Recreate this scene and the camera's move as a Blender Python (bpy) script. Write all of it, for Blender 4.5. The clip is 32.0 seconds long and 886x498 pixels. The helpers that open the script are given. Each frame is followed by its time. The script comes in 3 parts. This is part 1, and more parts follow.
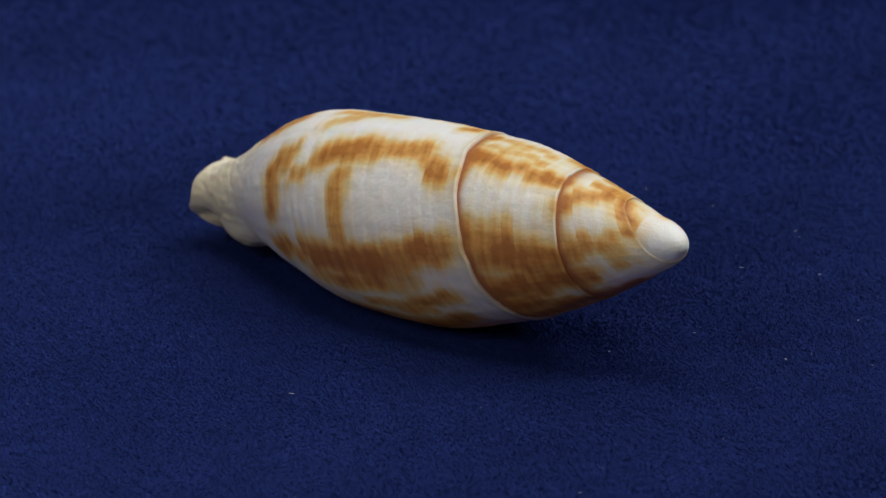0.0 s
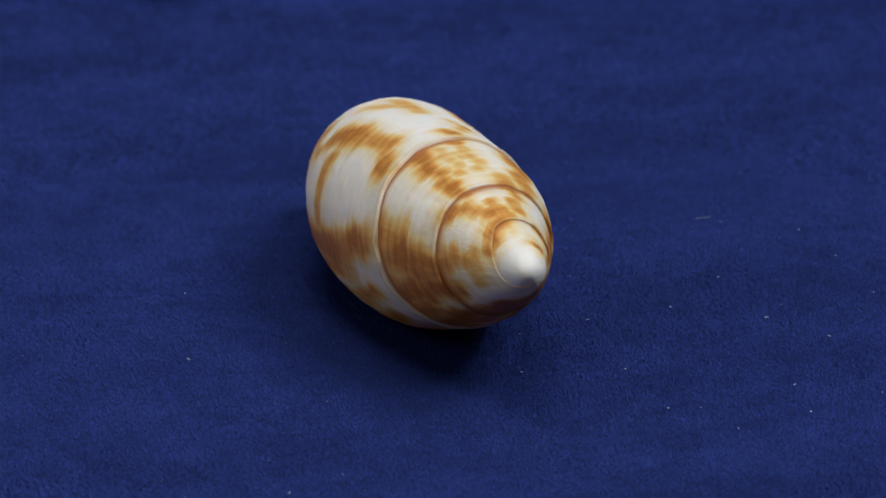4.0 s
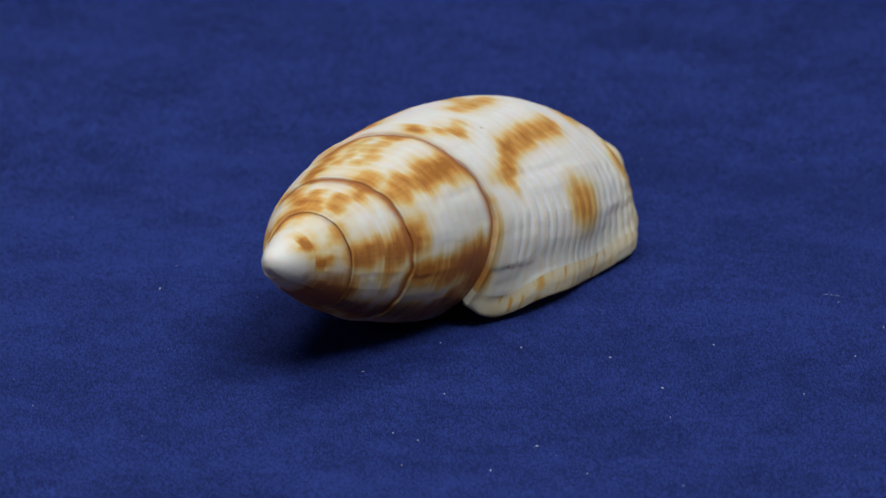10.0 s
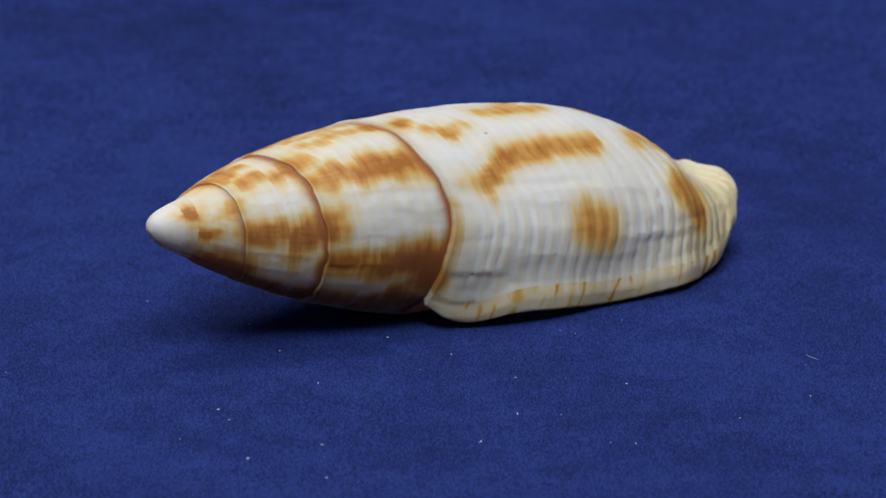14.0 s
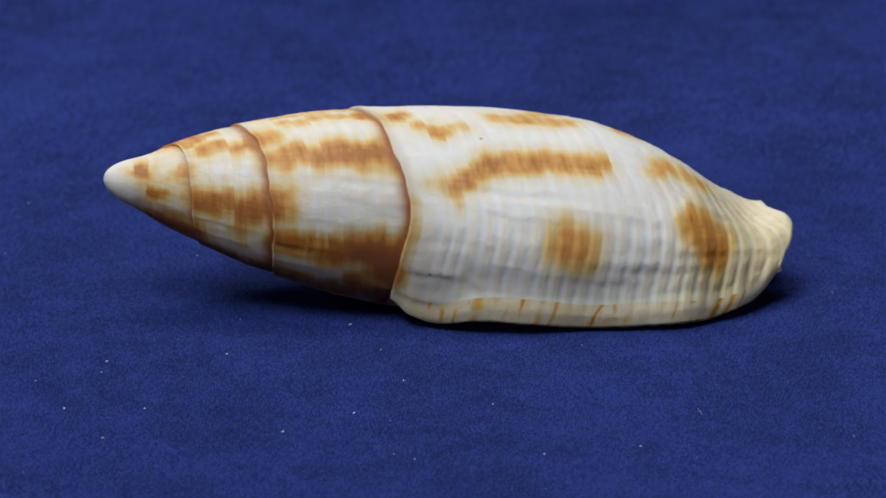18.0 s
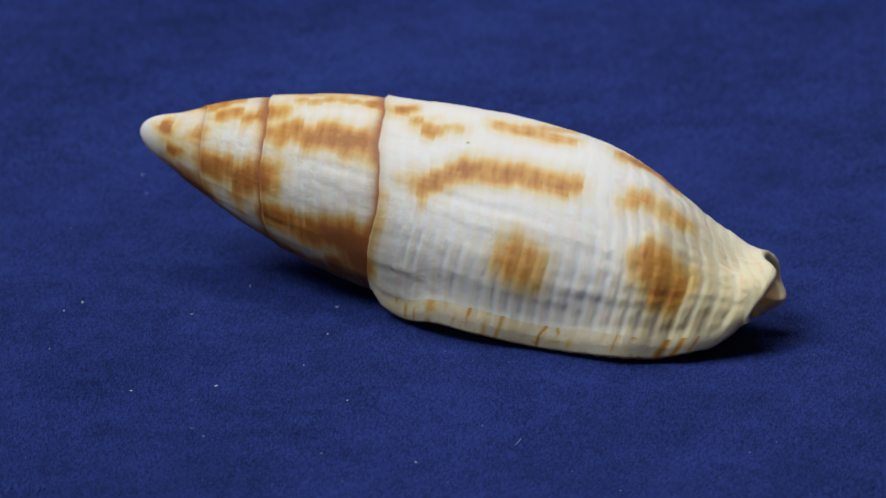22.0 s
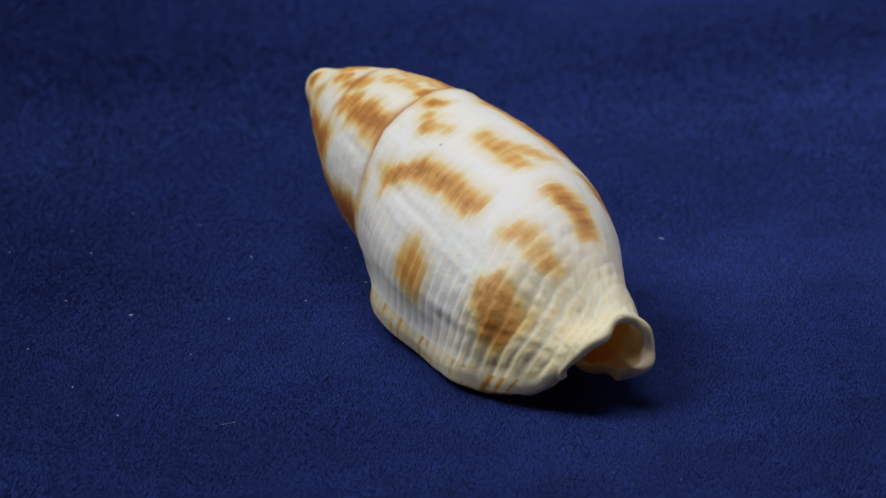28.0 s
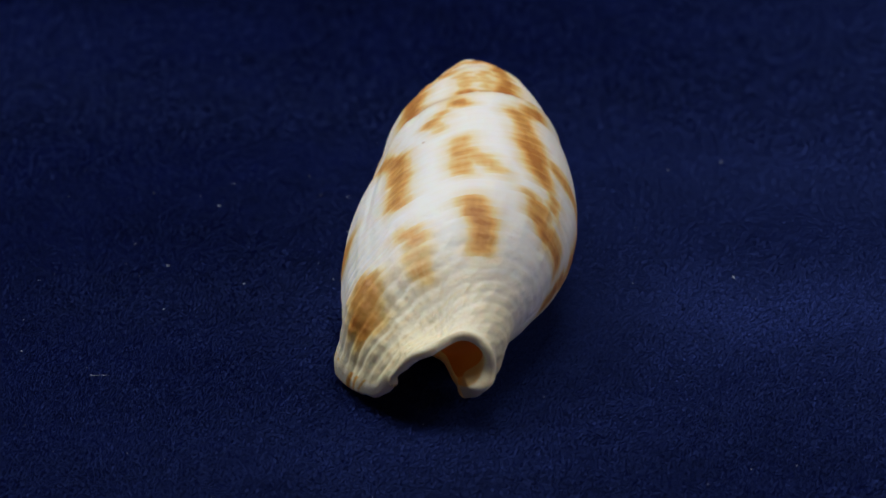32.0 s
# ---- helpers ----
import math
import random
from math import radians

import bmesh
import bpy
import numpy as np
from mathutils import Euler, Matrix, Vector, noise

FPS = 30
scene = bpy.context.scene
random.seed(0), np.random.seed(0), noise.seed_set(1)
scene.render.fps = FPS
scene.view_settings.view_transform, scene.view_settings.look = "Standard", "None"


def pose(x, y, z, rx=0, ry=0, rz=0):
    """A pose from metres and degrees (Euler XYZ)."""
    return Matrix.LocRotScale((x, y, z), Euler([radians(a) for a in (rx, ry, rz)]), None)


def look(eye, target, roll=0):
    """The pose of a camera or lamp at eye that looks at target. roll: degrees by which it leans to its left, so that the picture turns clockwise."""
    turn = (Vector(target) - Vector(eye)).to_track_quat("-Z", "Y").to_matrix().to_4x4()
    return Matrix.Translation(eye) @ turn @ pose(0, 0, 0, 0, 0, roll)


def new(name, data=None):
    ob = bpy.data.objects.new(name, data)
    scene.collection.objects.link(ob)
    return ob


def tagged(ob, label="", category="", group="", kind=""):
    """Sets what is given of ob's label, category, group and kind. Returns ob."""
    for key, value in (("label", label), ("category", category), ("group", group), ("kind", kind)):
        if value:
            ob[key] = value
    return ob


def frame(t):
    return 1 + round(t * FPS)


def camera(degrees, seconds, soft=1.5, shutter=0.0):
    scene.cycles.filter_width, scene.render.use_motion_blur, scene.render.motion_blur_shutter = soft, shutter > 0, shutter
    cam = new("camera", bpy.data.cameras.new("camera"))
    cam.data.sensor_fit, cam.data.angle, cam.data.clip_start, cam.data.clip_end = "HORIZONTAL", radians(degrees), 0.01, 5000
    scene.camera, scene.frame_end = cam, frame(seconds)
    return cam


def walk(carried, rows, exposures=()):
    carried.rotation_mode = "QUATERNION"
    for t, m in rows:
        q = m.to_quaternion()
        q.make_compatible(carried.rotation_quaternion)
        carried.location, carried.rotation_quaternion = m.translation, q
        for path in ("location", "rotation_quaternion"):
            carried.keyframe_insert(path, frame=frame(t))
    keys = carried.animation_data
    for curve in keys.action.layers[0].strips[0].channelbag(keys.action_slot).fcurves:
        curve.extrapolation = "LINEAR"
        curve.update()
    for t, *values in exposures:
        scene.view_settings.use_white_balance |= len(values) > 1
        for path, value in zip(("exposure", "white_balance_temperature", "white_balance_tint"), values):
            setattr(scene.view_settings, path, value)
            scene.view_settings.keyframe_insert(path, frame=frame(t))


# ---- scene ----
MM = 0.001

# ---------------------------------------------------------------- camera
cam = camera(9.7, 32.0, soft=1.5)
cam.data.dof.use_dof = True
cam.data.dof.focus_distance = 0.371
cam.data.dof.aperture_fstop = 78.0

# The camera circles the shell once about two thirds of the way round, about an
# axis that leans a little from the upright of the cloth.
LEAN = Matrix(((0.999992, 0.000009, 0.004034), (0.000009, 0.999990, -0.004472), (-0.004034, 0.004472, 0.999982))).to_4x4()
TURN = (-40.95555, 7.016764, -0.006972514, 0.003774924, -0.0004687217, 2.554242e-05, -6.494476e-07, 6.289417e-09)


def orbit(t):
    a = sum(c * t ** k for k, c in enumerate(TURN))
    arm = pose(0, 0, 0, 0, 0, a) @ pose(0.36346, 0, 0.12609)
    return LEAN @ arm @ pose(0, 0, 0, 0, 0, 90 + 0.0641) @ pose(0, 0, 0, 90 - 18.5127, 0, 0) @ pose(0, 0, 0, 0, 0, -0.6449)


walk(cam, [(t, orbit(t)) for t in range(33)])

# ---------------------------------------------------------------- light
world = bpy.data.worlds.new("room_air")
scene.world = world
world.use_nodes = True
world.node_tree.nodes["Background"].inputs[0].default_value = (0.5, 0.55, 0.65, 1)
world.node_tree.nodes["Background"].inputs[1].default_value = 0.05


def area_lamp(name, eye, target, size, watts, colour):
    data = bpy.data.lights.new(name, "AREA")
    data.shape, data.size, data.energy, data.color = "DISK", size, watts, colour
    ob = new(name, data)
    ob.matrix_world = look(eye, target)
    return ob


# Sources unseen: soft key, overhead lamp and side fill added to balance the shading.
area_lamp("key_lamp", (0.17, 0.32, 0.51), (0, 0, 0.005), 0.30, 2.65, (0.90, 0.95, 1.0))
area_lamp("overhead_lamp", (0.10, -0.04, 0.72), (0, 0, 0), 0.42, 3.10, (1.0, 0.98, 0.95))
area_lamp("side_fill", (0.12, -0.95, 0.62), (0, 0, 0.005), 0.65, 2.9, (1.0, 0.98, 0.96))
scene.view_settings.exposure = 0.0


# ---------------------------------------------------------------- materials
class Mat:
    """A node material with short ways to add nodes."""

    def __init__(self, name):
        self.mat = bpy.data.materials.new(name)
        self.mat.use_nodes = True
        self.t = self.mat.node_tree
        self.bsdf = self.t.nodes["Principled BSDF"]

    def node(self, kind, **values):
        n = self.t.nodes.new(kind)
        for key, value in values.items():
            n.inputs[key.replace("_", " ")].default_value = value
        return n

    def link(self, a, b):
        self.t.links.new(a, b)

    def coords(self):
        return self.t.nodes.new("ShaderNodeTexCoord").outputs["Object"]

    def noise(self, scale, detail=4.0, vector=None, rough=0.55):
        n = self.node("ShaderNodeTexNoise", Scale=scale, Detail=detail, Roughness=rough)
        self.link(vector or self.coords(), n.inputs["Vector"])
        return n.outputs["Fac"]

    def ramp(self, fac, *stops):
        n = self.t.nodes.new("ShaderNodeValToRGB")
        n.color_ramp.elements[0].position, n.color_ramp.elements[0].color = stops[0][0], (*stops[0][1], 1)
        n.color_ramp.elements[1].position, n.color_ramp.elements[1].color = stops[-1][0], (*stops[-1][1], 1)
        for p, c in stops[1:-1]:
            n.color_ramp.elements.new(p).color = (*c, 1)
        self.link(fac, n.inputs["Fac"])
        return n.outputs["Color"]

    def math(self, op, a, b, clamp=False):
        n = self.t.nodes.new("ShaderNodeMath")
        n.operation, n.use_clamp = op, clamp
        for k, v in enumerate((a, b)):
            if isinstance(v, (int, float)):
                n.inputs[k].default_value = v
            else:
                self.link(v, n.inputs[k])
        return n.outputs[0]

    def mix(self, fac, a, b, blend="MIX"):
        n = self.t.nodes.new("ShaderNodeMix")
        n.data_type, n.blend_type = "RGBA", blend
        for k, v in ((0, fac), (6, a), (7, b)):
            if isinstance(v, (int, float)):
                n.inputs[k].default_value = v
            elif isinstance(v, tuple):
                n.inputs[k].default_value = (*v, 1)
            else:
                self.link(v, n.inputs[k])
        return n.outputs[2]

    def attribute(self, name):
        n = self.t.nodes.new("ShaderNodeAttribute")
        n.attribute_name = name
        return n.outputs["Fac"]

    def bump(self, height, distance, strength=1.0, onto=None):
        n = self.node("ShaderNodeBump", Strength=strength, Distance=distance)
        self.link(height, n.inputs["Height"])
        if onto:
            self.link(onto, n.inputs["Normal"])
        return n.outputs["Normal"]

    def set(self, **values):
        for key, value in values.items():
            socket = self.bsdf.inputs[key.replace("_", " ")]
            if isinstance(value, (int, float)):
                socket.default_value = value
            elif isinstance(value, tuple):
                socket.default_value = (*value, 1) if len(value) == 3 and socket.type == "RGBA" else value
            else:
                self.link(value, socket)
        return self.mat


def shell_material(name, ivory, cream, gloss, through_light=0.16):
    m = Mat(name)
    pig, dark, warm = m.attribute("pigment"), m.attribute("brown"), m.attribute("cream")
    fine = m.noise(1400, 3)
    broad = m.noise(160, 3)
    base = m.mix(m.math("ADD", warm, m.math("MULTIPLY", m.math("SUBTRACT", broad, 0.5), 0.5), True), ivory, cream)
    grain = m.math("ADD", 0.82, m.math("MULTIPLY", fine, 0.36))
    density = m.math("MULTIPLY", pig, grain, True)
    stain = m.ramp(density, (0.0, (1.0, 1.0, 1.0)), (0.28, (0.93, 0.73, 0.37)), (0.60, (0.84, 0.45, 0.125)), (1.0, (0.56, 0.22, 0.045)))
    colour = m.mix(1.0, base, stain, "MULTIPLY")
    colour = m.mix(m.math("MULTIPLY", dark, grain, True), colour, (0.37, 0.130, 0.045))
    pits = m.noise(1100, 6, rough=0.75)
    normal = m.bump(pits, 0.00016, 0.7)
    rough = m.math("ADD", gloss, m.math("MULTIPLY", broad, 0.15))
    m.set(Base_Color=colour, Roughness=rough, Normal=normal, Specular_IOR_Level=0.45,
          Subsurface_Weight=0.3, Subsurface_Scale=0.0007)
    m.bsdf.inputs["Subsurface Radius"].default_value = (1.0, 0.6, 0.35)
    # thin walls let some light through
    glow = m.t.nodes.new("ShaderNodeBsdfTranslucent")
    m.link(colour, glow.inputs["Color"])
    both = m.node("ShaderNodeMixShader", Fac=through_light)
    m.link(m.bsdf.outputs[0], both.inputs[1])
    m.link(glow.outputs[0], both.inputs[2])
    m.link(both.outputs[0], m.t.nodes["Material Output"].inputs["Surface"])
    return m.mat


IVORY, CREAM = (0.82, 0.815, 0.805), (0.78, 0.69, 0.45)
SHELL = shell_material("porcelain_shell", IVORY, CREAM, 0.36)
LIP = shell_material("lip_shell", (0.79, 0.76, 0.68), (0.76, 0.65, 0.42), 0.38)
INSIDE = shell_material("inner_shell", (0.88, 0.74, 0.48), (0.88, 0.60, 0.26), 0.35, 0.60)


def cloth_material():
    m = Mat("blue_velvet")
    flat = m.coords()
    stretch = m.t.nodes.new("ShaderNodeMapping")
    stretch.inputs["Scale"].default_value = (1.0, 0.35, 1.0)
    m.link(flat, stretch.inputs["Vector"])
    pile = m.noise(2600, 2, flat, 0.6)
    tuft = m.noise(700, 4, flat, 0.65)
    brushed = m.noise(45, 5, stretch.outputs["Vector"], 0.6)
    broad = m.noise(9, 3, flat)
    mixed = m.math("ADD", m.math("MULTIPLY", pile, 0.35), m.math("ADD", m.math("MULTIPLY", tuft, 0.30), m.math("ADD", m.math("MULTIPLY", brushed, 0.25), m.math("MULTIPLY", broad, 0.10))))
    under = m.ramp(mixed, (0.36, (0.008, 0.0155, 0.074)), (0.5, (0.0145, 0.028, 0.128)), (0.64, (0.021, 0.041, 0.18)))
    normal = m.bump(tuft, 0.0004, 0.15)
    normal = m.bump(pile, 0.0002, 0.25, normal)
    return m.set(Base_Color=under, Roughness=0.95, Specular_IOR_Level=0.05, Normal=normal, Diffuse_Roughness=1.0)


def pile_material():
    m = Mat("velvet_fibre")
    flat = m.coords()
    stretch = m.t.nodes.new("ShaderNodeMapping")
    stretch.inputs["Scale"].default_value = (1.0, 0.4, 1.0)
    stretch.inputs["Rotation"].default_value = (0, 0, 0.4)
    m.link(flat, stretch.inputs["Vector"])
    brushed = m.noise(38, 5, stretch.outputs["Vector"], 0.62)
    tuft = m.noise(420, 3, flat, 0.6)
    own = m.t.nodes.new("ShaderNodeNewGeometry").outputs["Random Per Island"]
    mottle = m.noise(150, 4, flat, 0.6)
    mixed = m.math("ADD", m.math("MULTIPLY", own, 0.26), m.math("ADD", m.math("MULTIPLY", tuft, 0.16), m.math("ADD", m.math("MULTIPLY", brushed, 0.32), m.math("MULTIPLY", mottle, 0.26))))
    colour = m.ramp(mixed, (0.36, (0.0083, 0.0158, 0.083)), (0.5, (0.0160, 0.0305, 0.156)), (0.64, (0.0255, 0.0485, 0.236)))
    return m.set(Base_Color=colour, Roughness=0.8, Specular_IOR_Level=0.12)


CLOTH = cloth_material()
PILE = pile_material()


def plain_material(name, colour, rough, grain):
    m = Mat(name)
    n = m.noise(grain, 4)
    return m.set(Base_Color=m.mix(m.math("MULTIPLY", n, 0.5), colour, tuple(0.8 * c for c in colour)), Roughness=rough)


# White, so that the added unseen walls throw fill light back.
PAINT = plain_material("wall_paint", (0.80, 0.80, 0.79), 0.9, 20)
LINT = plain_material("lint_fibre", (0.62, 0.66, 0.76), 0.8, 4000)


# ---------------------------------------------------------------- helpers
def mesh_object(name, verts, faces, material, parent=None, label="", smooth=True, fields=None):
    me = bpy.data.meshes.new(name)
    me.from_pydata([], [], [])
    verts = np.asarray(verts, dtype=np.float32).reshape(-1, 3)
    faces = np.asarray(faces, dtype=np.int32)
    me.vertices.add(len(verts))
    me.vertices.foreach_set("co", verts.ravel())
    me.loops.add(faces.size)
    me.loops.foreach_set("vertex_index", faces.ravel())
    me.polygons.add(len(faces))
    me.polygons.foreach_set("loop_start", np.arange(0, faces.size, faces.shape[1], dtype=np.int32))
    me.update(calc_edges=True)
    me.validate()
    me.polygons.foreach_set("use_smooth", np.full(len(me.polygons), smooth))
    for key, value in (fields or {}).items():
        layer = me.attributes.new(key, "FLOAT", "POINT")
        layer.data.foreach_set("value", np.asarray(value, dtype=np.float32).ravel())
    me.materials.append(material)
    ob = new(name, me)
    if parent:
        ob.parent = parent
    if label:
        ob["label"] = label
    return ob


def grid_faces(n, m, flip=False):
    i, j = np.meshgrid(np.arange(n - 1), np.arange(m - 1), indexing="ij")
    a = (i * m + j).ravel()
    quad = np.stack([a, a + 1, a + m + 1, a + m], 1)
    return quad[:, ::-1] if flip else quad


def smooth(x, lo, hi):
    u = np.clip((x - lo) / (hi - lo), 0, 1)
    return u * u * (3 - 2 * u)


def lattice(ix, iy, seed):
    h = np.sin(ix * 127.1 + iy * 311.7 + seed * 74.7) * 43758.5453
    return h - np.floor(h)


def wave_noise(x, y, seed):
    """Smooth value noise in 0..1 on a unit lattice."""
    ix, iy = np.floor(x), np.floor(y)
    u, v = x - ix, y - iy
    u, v = u * u * (3 - 2 * u), v * v * (3 - 2 * v)
    a = lattice(ix, iy, seed) * (1 - u) + lattice(ix + 1, iy, seed) * u
    b = lattice(ix, iy + 1, seed) * (1 - u) + lattice(ix + 1, iy + 1, seed) * u
    return a * (1 - v) + b * v


def spline(x, xk, yk):
    xk, yk = np.asarray(xk, float), np.asarray(yk, float)
    m = np.gradient(yk, xk)
    i = np.clip(np.searchsorted(xk, x) - 1, 0, len(xk) - 2)
    h = xk[i + 1] - xk[i]
    u = np.clip((x - xk[i]) / h, 0, 1)
    return (2 * u ** 3 - 3 * u ** 2 + 1) * yk[i] + (u ** 3 - 2 * u ** 2 + u) * h * m[i] + (3 * u ** 2 - 2 * u ** 3) * yk[i + 1] + (u ** 3 - u ** 2) * h * m[i + 1]


# ---------------------------------------------------------------- setting
NAP_TURN, NAP_LEAN = 243.0, 38.0
PRESSED = ((-.090, -.005, .005, .004), (-.045, -.075, .010, .004), (-.031, -.081, .007, .003), (-.084, -.031, .006, .004))


def build_cloth():
    n = 241
    k = np.linspace(-1, 1, n)
    k = np.sign(k) * np.abs(k) ** 2.2 * 1.45
    x, y = np.meshgrid(k, k, indexing="ij")
    z = cloth_height(x, y) - 0.00024
    ob = mesh_object("ground", np.stack([x, y, z], -1), grid_faces(n, n, True), CLOTH)
    tagged(ob, "deep blue velvet cloth spread flat with faint brushed creases", "cloth", kind="structure")


def cloth_height(x, y):
    away = smooth(np.hypot(x, y), 0.035, 0.20)
    return away * 0.004 * (wave_noise(x * 9 + 3.1, y * 5 + 0.7, 2) - 0.6) + away * 0.0015 * (wave_noise(x * 30, y * 22, 5) - 0.5)


def build_pile():
    """The nap of the velvet: short fibres that all lean one way, coarser with distance."""
    rng = np.random.default_rng(4)
    xs, ys, sizes = [], [], []
    for inner, outer, step in ((0.0, 0.045, 0.00012), (0.045, 0.09, 0.00019), (0.09, 0.10, 0.00030), (0.10, 0.21, 0.00046), (0.21, 0.55, 0.0014), (0.55, 1.4, 0.006)):
        k = np.arange(-outer, outer, step)
        x, y = (g.ravel() + rng.uniform(-0.5, 0.5, g.size) * step for g in np.meshgrid(k, k))
        r = np.hypot(x, y)
        keep = (r >= inner) & (r < outer)
        xs.append(x[keep]), ys.append(y[keep]), sizes.append(np.full(keep.sum(), step))
    x, y, size = np.concatenate(xs), np.concatenate(ys), np.concatenate(sizes)
    n = len(x)
    lay = 0.26 * (wave_noise(x * 60, y * 40, 13) - 0.5) + 0.25 * (wave_noise(x * 14 + 5, y * 20, 17) - 0.5)
    # a few places where the nap has been pressed the other way
    pressed = sum(np.exp(-((x - px) / rx) ** 2 - ((y - py) / ry) ** 2) for px, py, rx, ry in PRESSED)
    pressed = np.clip(pressed * (0.5 + wave_noise(x * 300, y * 300, 19)), 0, 1)
    turn = radians(NAP_TURN) + 0.55 * pressed + rng.normal(0, 0.24, n) + lay
    lean = np.clip(radians(NAP_LEAN) + rng.normal(0, 0.13, n) + 0.5 * lay, 0.1, 1.35)
    length, width = size * rng.uniform(1.1, 1.7, n), size * rng.uniform(1.2, 1.8, n)
    axis = np.stack([np.cos(turn) * np.sin(lean), np.sin(turn) * np.sin(lean), np.cos(lean)], 1)
    across = np.stack([-np.sin(turn), np.cos(turn), np.zeros(n)], 1)
    base = np.stack([x, y, cloth_height(x, y) - 0.00019], 1)
    root = across * (width * 0.5)[:, None]
    verts = np.stack([base - root, base + root, base + axis * length[:, None]], 1)
    ob = mesh_object("velvet_pile", verts, np.arange(3 * n).reshape(n, 3), PILE, smooth=False)
    tagged(ob, "short blue velvet fibres brushed all one way", "velvet pile", kind="stuff")


def slab(name, label, lo, hi, category):
    bm = bmesh.new()
    bmesh.ops.create_cube(bm, size=1.0)
    for v in bm.verts:
        v.co = [lo[i] if v.co[i] < 0 else hi[i] for i in range(3)]
    me = bpy.data.meshes.new(name)
    bm.to_mesh(me)
    bm.free()
    me.materials.append(PAINT)
    tagged(new(name, me), label, category, kind="structure")


build_cloth()
build_pile()
# Walls and ceiling are unseen, added to enclose the cloth and bounce light.
for side, lo, hi in (("wall_north", (-1.6, 1.5, -0.05), (1.6, 1.6, 2.5)), ("wall_south", (-1.6, -1.6, -0.05), (1.6, -1.5, 2.5)),
                     ("wall_east", (1.5, -1.5, -0.05), (1.6, 1.5, 2.5)), ("wall_west", (-1.6, -1.5, -0.05), (-1.5, 1.5, 2.5))):
    slab(side, "unseen plain white wall added to close the place and bounce light", lo, hi, "wall")
slab("ceiling", "unseen plain white ceiling added to close the place and bounce light", (-1.6, -1.6, 2.5), (1.6, 1.6, 2.6), "ceiling")

# ---------------------------------------------------------------- the shell
# Its axis runs from the apex (s = 0) to the siphonal end (s = 1); the angle is
# counted in degrees about it, 0 on top, negative on the side of the lip.
APEX, TIP = Vector((25.128, -0.046, 10.613)), Vector((-24.569, -1.810, 3.465))
LENGTH = (TIP - APEX).length
AXIS = (TIP - APEX).normalized()
UP = (Vector((0, 0, 1)) - AXIS.z * AXIS).normalized()
SIDE = UP.cross(AXIS)
S_KNOTS = (0, .02, .05, .1, .16, .23, .3, .38, .46, .54, .62, .7, .78, .85, .91, .96, 1.0)
R_KNOTS = (0.00, 0.97, 1.88, 3.01, 4.16, 5.34, 6.29, 6.98, 7.43, 7.54, 7.41, 7.08, 6.15, 4.70, 3.40, 2.70, 3.40)
H_KNOTS = (0, .15, .3, .45, .6, .75, .85, .93, 1.0)
HARMONICS = ((-0.05, -0.13, -0.19, -0.24, 0.21, 0.70, 0.88, -0.16, -0.58), (-0.32, 0.49, 0.63, 0.94, 0.79, -0.38, -0.61, 0.44, 0.19),
             (0.04, 0.02, -0.06, -0.05, -0.25, -0.27, -0.43, -0.15, 0.15), (-0.11, 0.08, -0.01, 0.03, 0.17, 0.37, 0.13, 0.44, 0.62))
LIP_S = (.44, .485, .543, .62, .705, .786, .85, .895, .93, .96, .985, 1.0)
LIP_A = (-142, -141, -129, -125, -126, -121, -118, -120, -118, -118, -105, -105)
LIP_R = (8.15, 8.95, 9.59, 9.89, 9.53, 9.56, 9.27, 8.16, 7.20, 5.79, 4.27, 3.69)
FLARE = -35.0


def base_radius(s, a):
    """Radius in millimetres of the smooth form at s along the axis and angle a."""
    r = spline(s, S_KNOTS, R_KNOTS)
    x = np.clip(s, 0, 1) * LENGTH
    tip = 1.36 * np.sqrt(x) - 0.11 * x
    near = smooth(s, 0.04, 0.09)
    r = r * near + tip * (1 - near)
    t = np.radians(a)
    for f, h in zip((np.cos(t), np.sin(t), np.cos(2 * t), np.sin(2 * t)), HARMONICS):
        r = r + f * spline(s, H_KNOTS, h) * smooth(s, 0.0, 0.06)
    return np.maximum(r, 0.0)


# Where the suture lies along the axis, by the angle wound from the second whorl's top.
WOUND = (-640, -520, -470, -437, -416, -400, -384, -370, -356, -340, -320, -298, -275, -250, -225, -200, -160, -130, -100, -72,
         -47, -22, 0, 20, 42, 64, 84, 104, 130, 160, 190, 222, 240, 258, 272, 288, 302, 318, 334, 350,
         366, 382, 396, 412, 426, 440, 456, 480, 505, 530)
SUTURE = (0.000, 0.015, 0.034, 0.052, 0.064, 0.075, 0.090, 0.098, 0.104, 0.110, 0.116, 0.120, 0.125, 0.129, 0.137, 0.149, 0.152, 0.152, 0.157, 0.163,
          0.175, 0.188, 0.200, 0.214, 0.224, 0.231, 0.238, 0.245, 0.251, 0.260, 0.271, 0.281, 0.289, 0.297, 0.304, 0.316, 0.329, 0.343, 0.359, 0.370,
          0.387, 0.399, 0.407, 0.420, 0.431, 0.436, 0.433, 0.428, 0.426, 0.424)


def suture(w):
    wobble = (0.0034 * (wave_noise(w / 9.0, w * 0, 3) - 0.5) + 0.0008 * (wave_noise(w / 3.6, w * 0, 7) - 0.5)) * smooth(w, -320, 200)
    return np.interp(w, WOUND, SUTURE) + wobble


def place(s, a, r):
    t = np.radians(a)[..., None]
    ap, ax, up, side = (np.array(v) for v in (APEX, AXIS, UP, SIDE))
    return (ap + ax * (s * LENGTH)[..., None] + (up * np.cos(t) + side * np.sin(t)) * r[..., None]) * MM


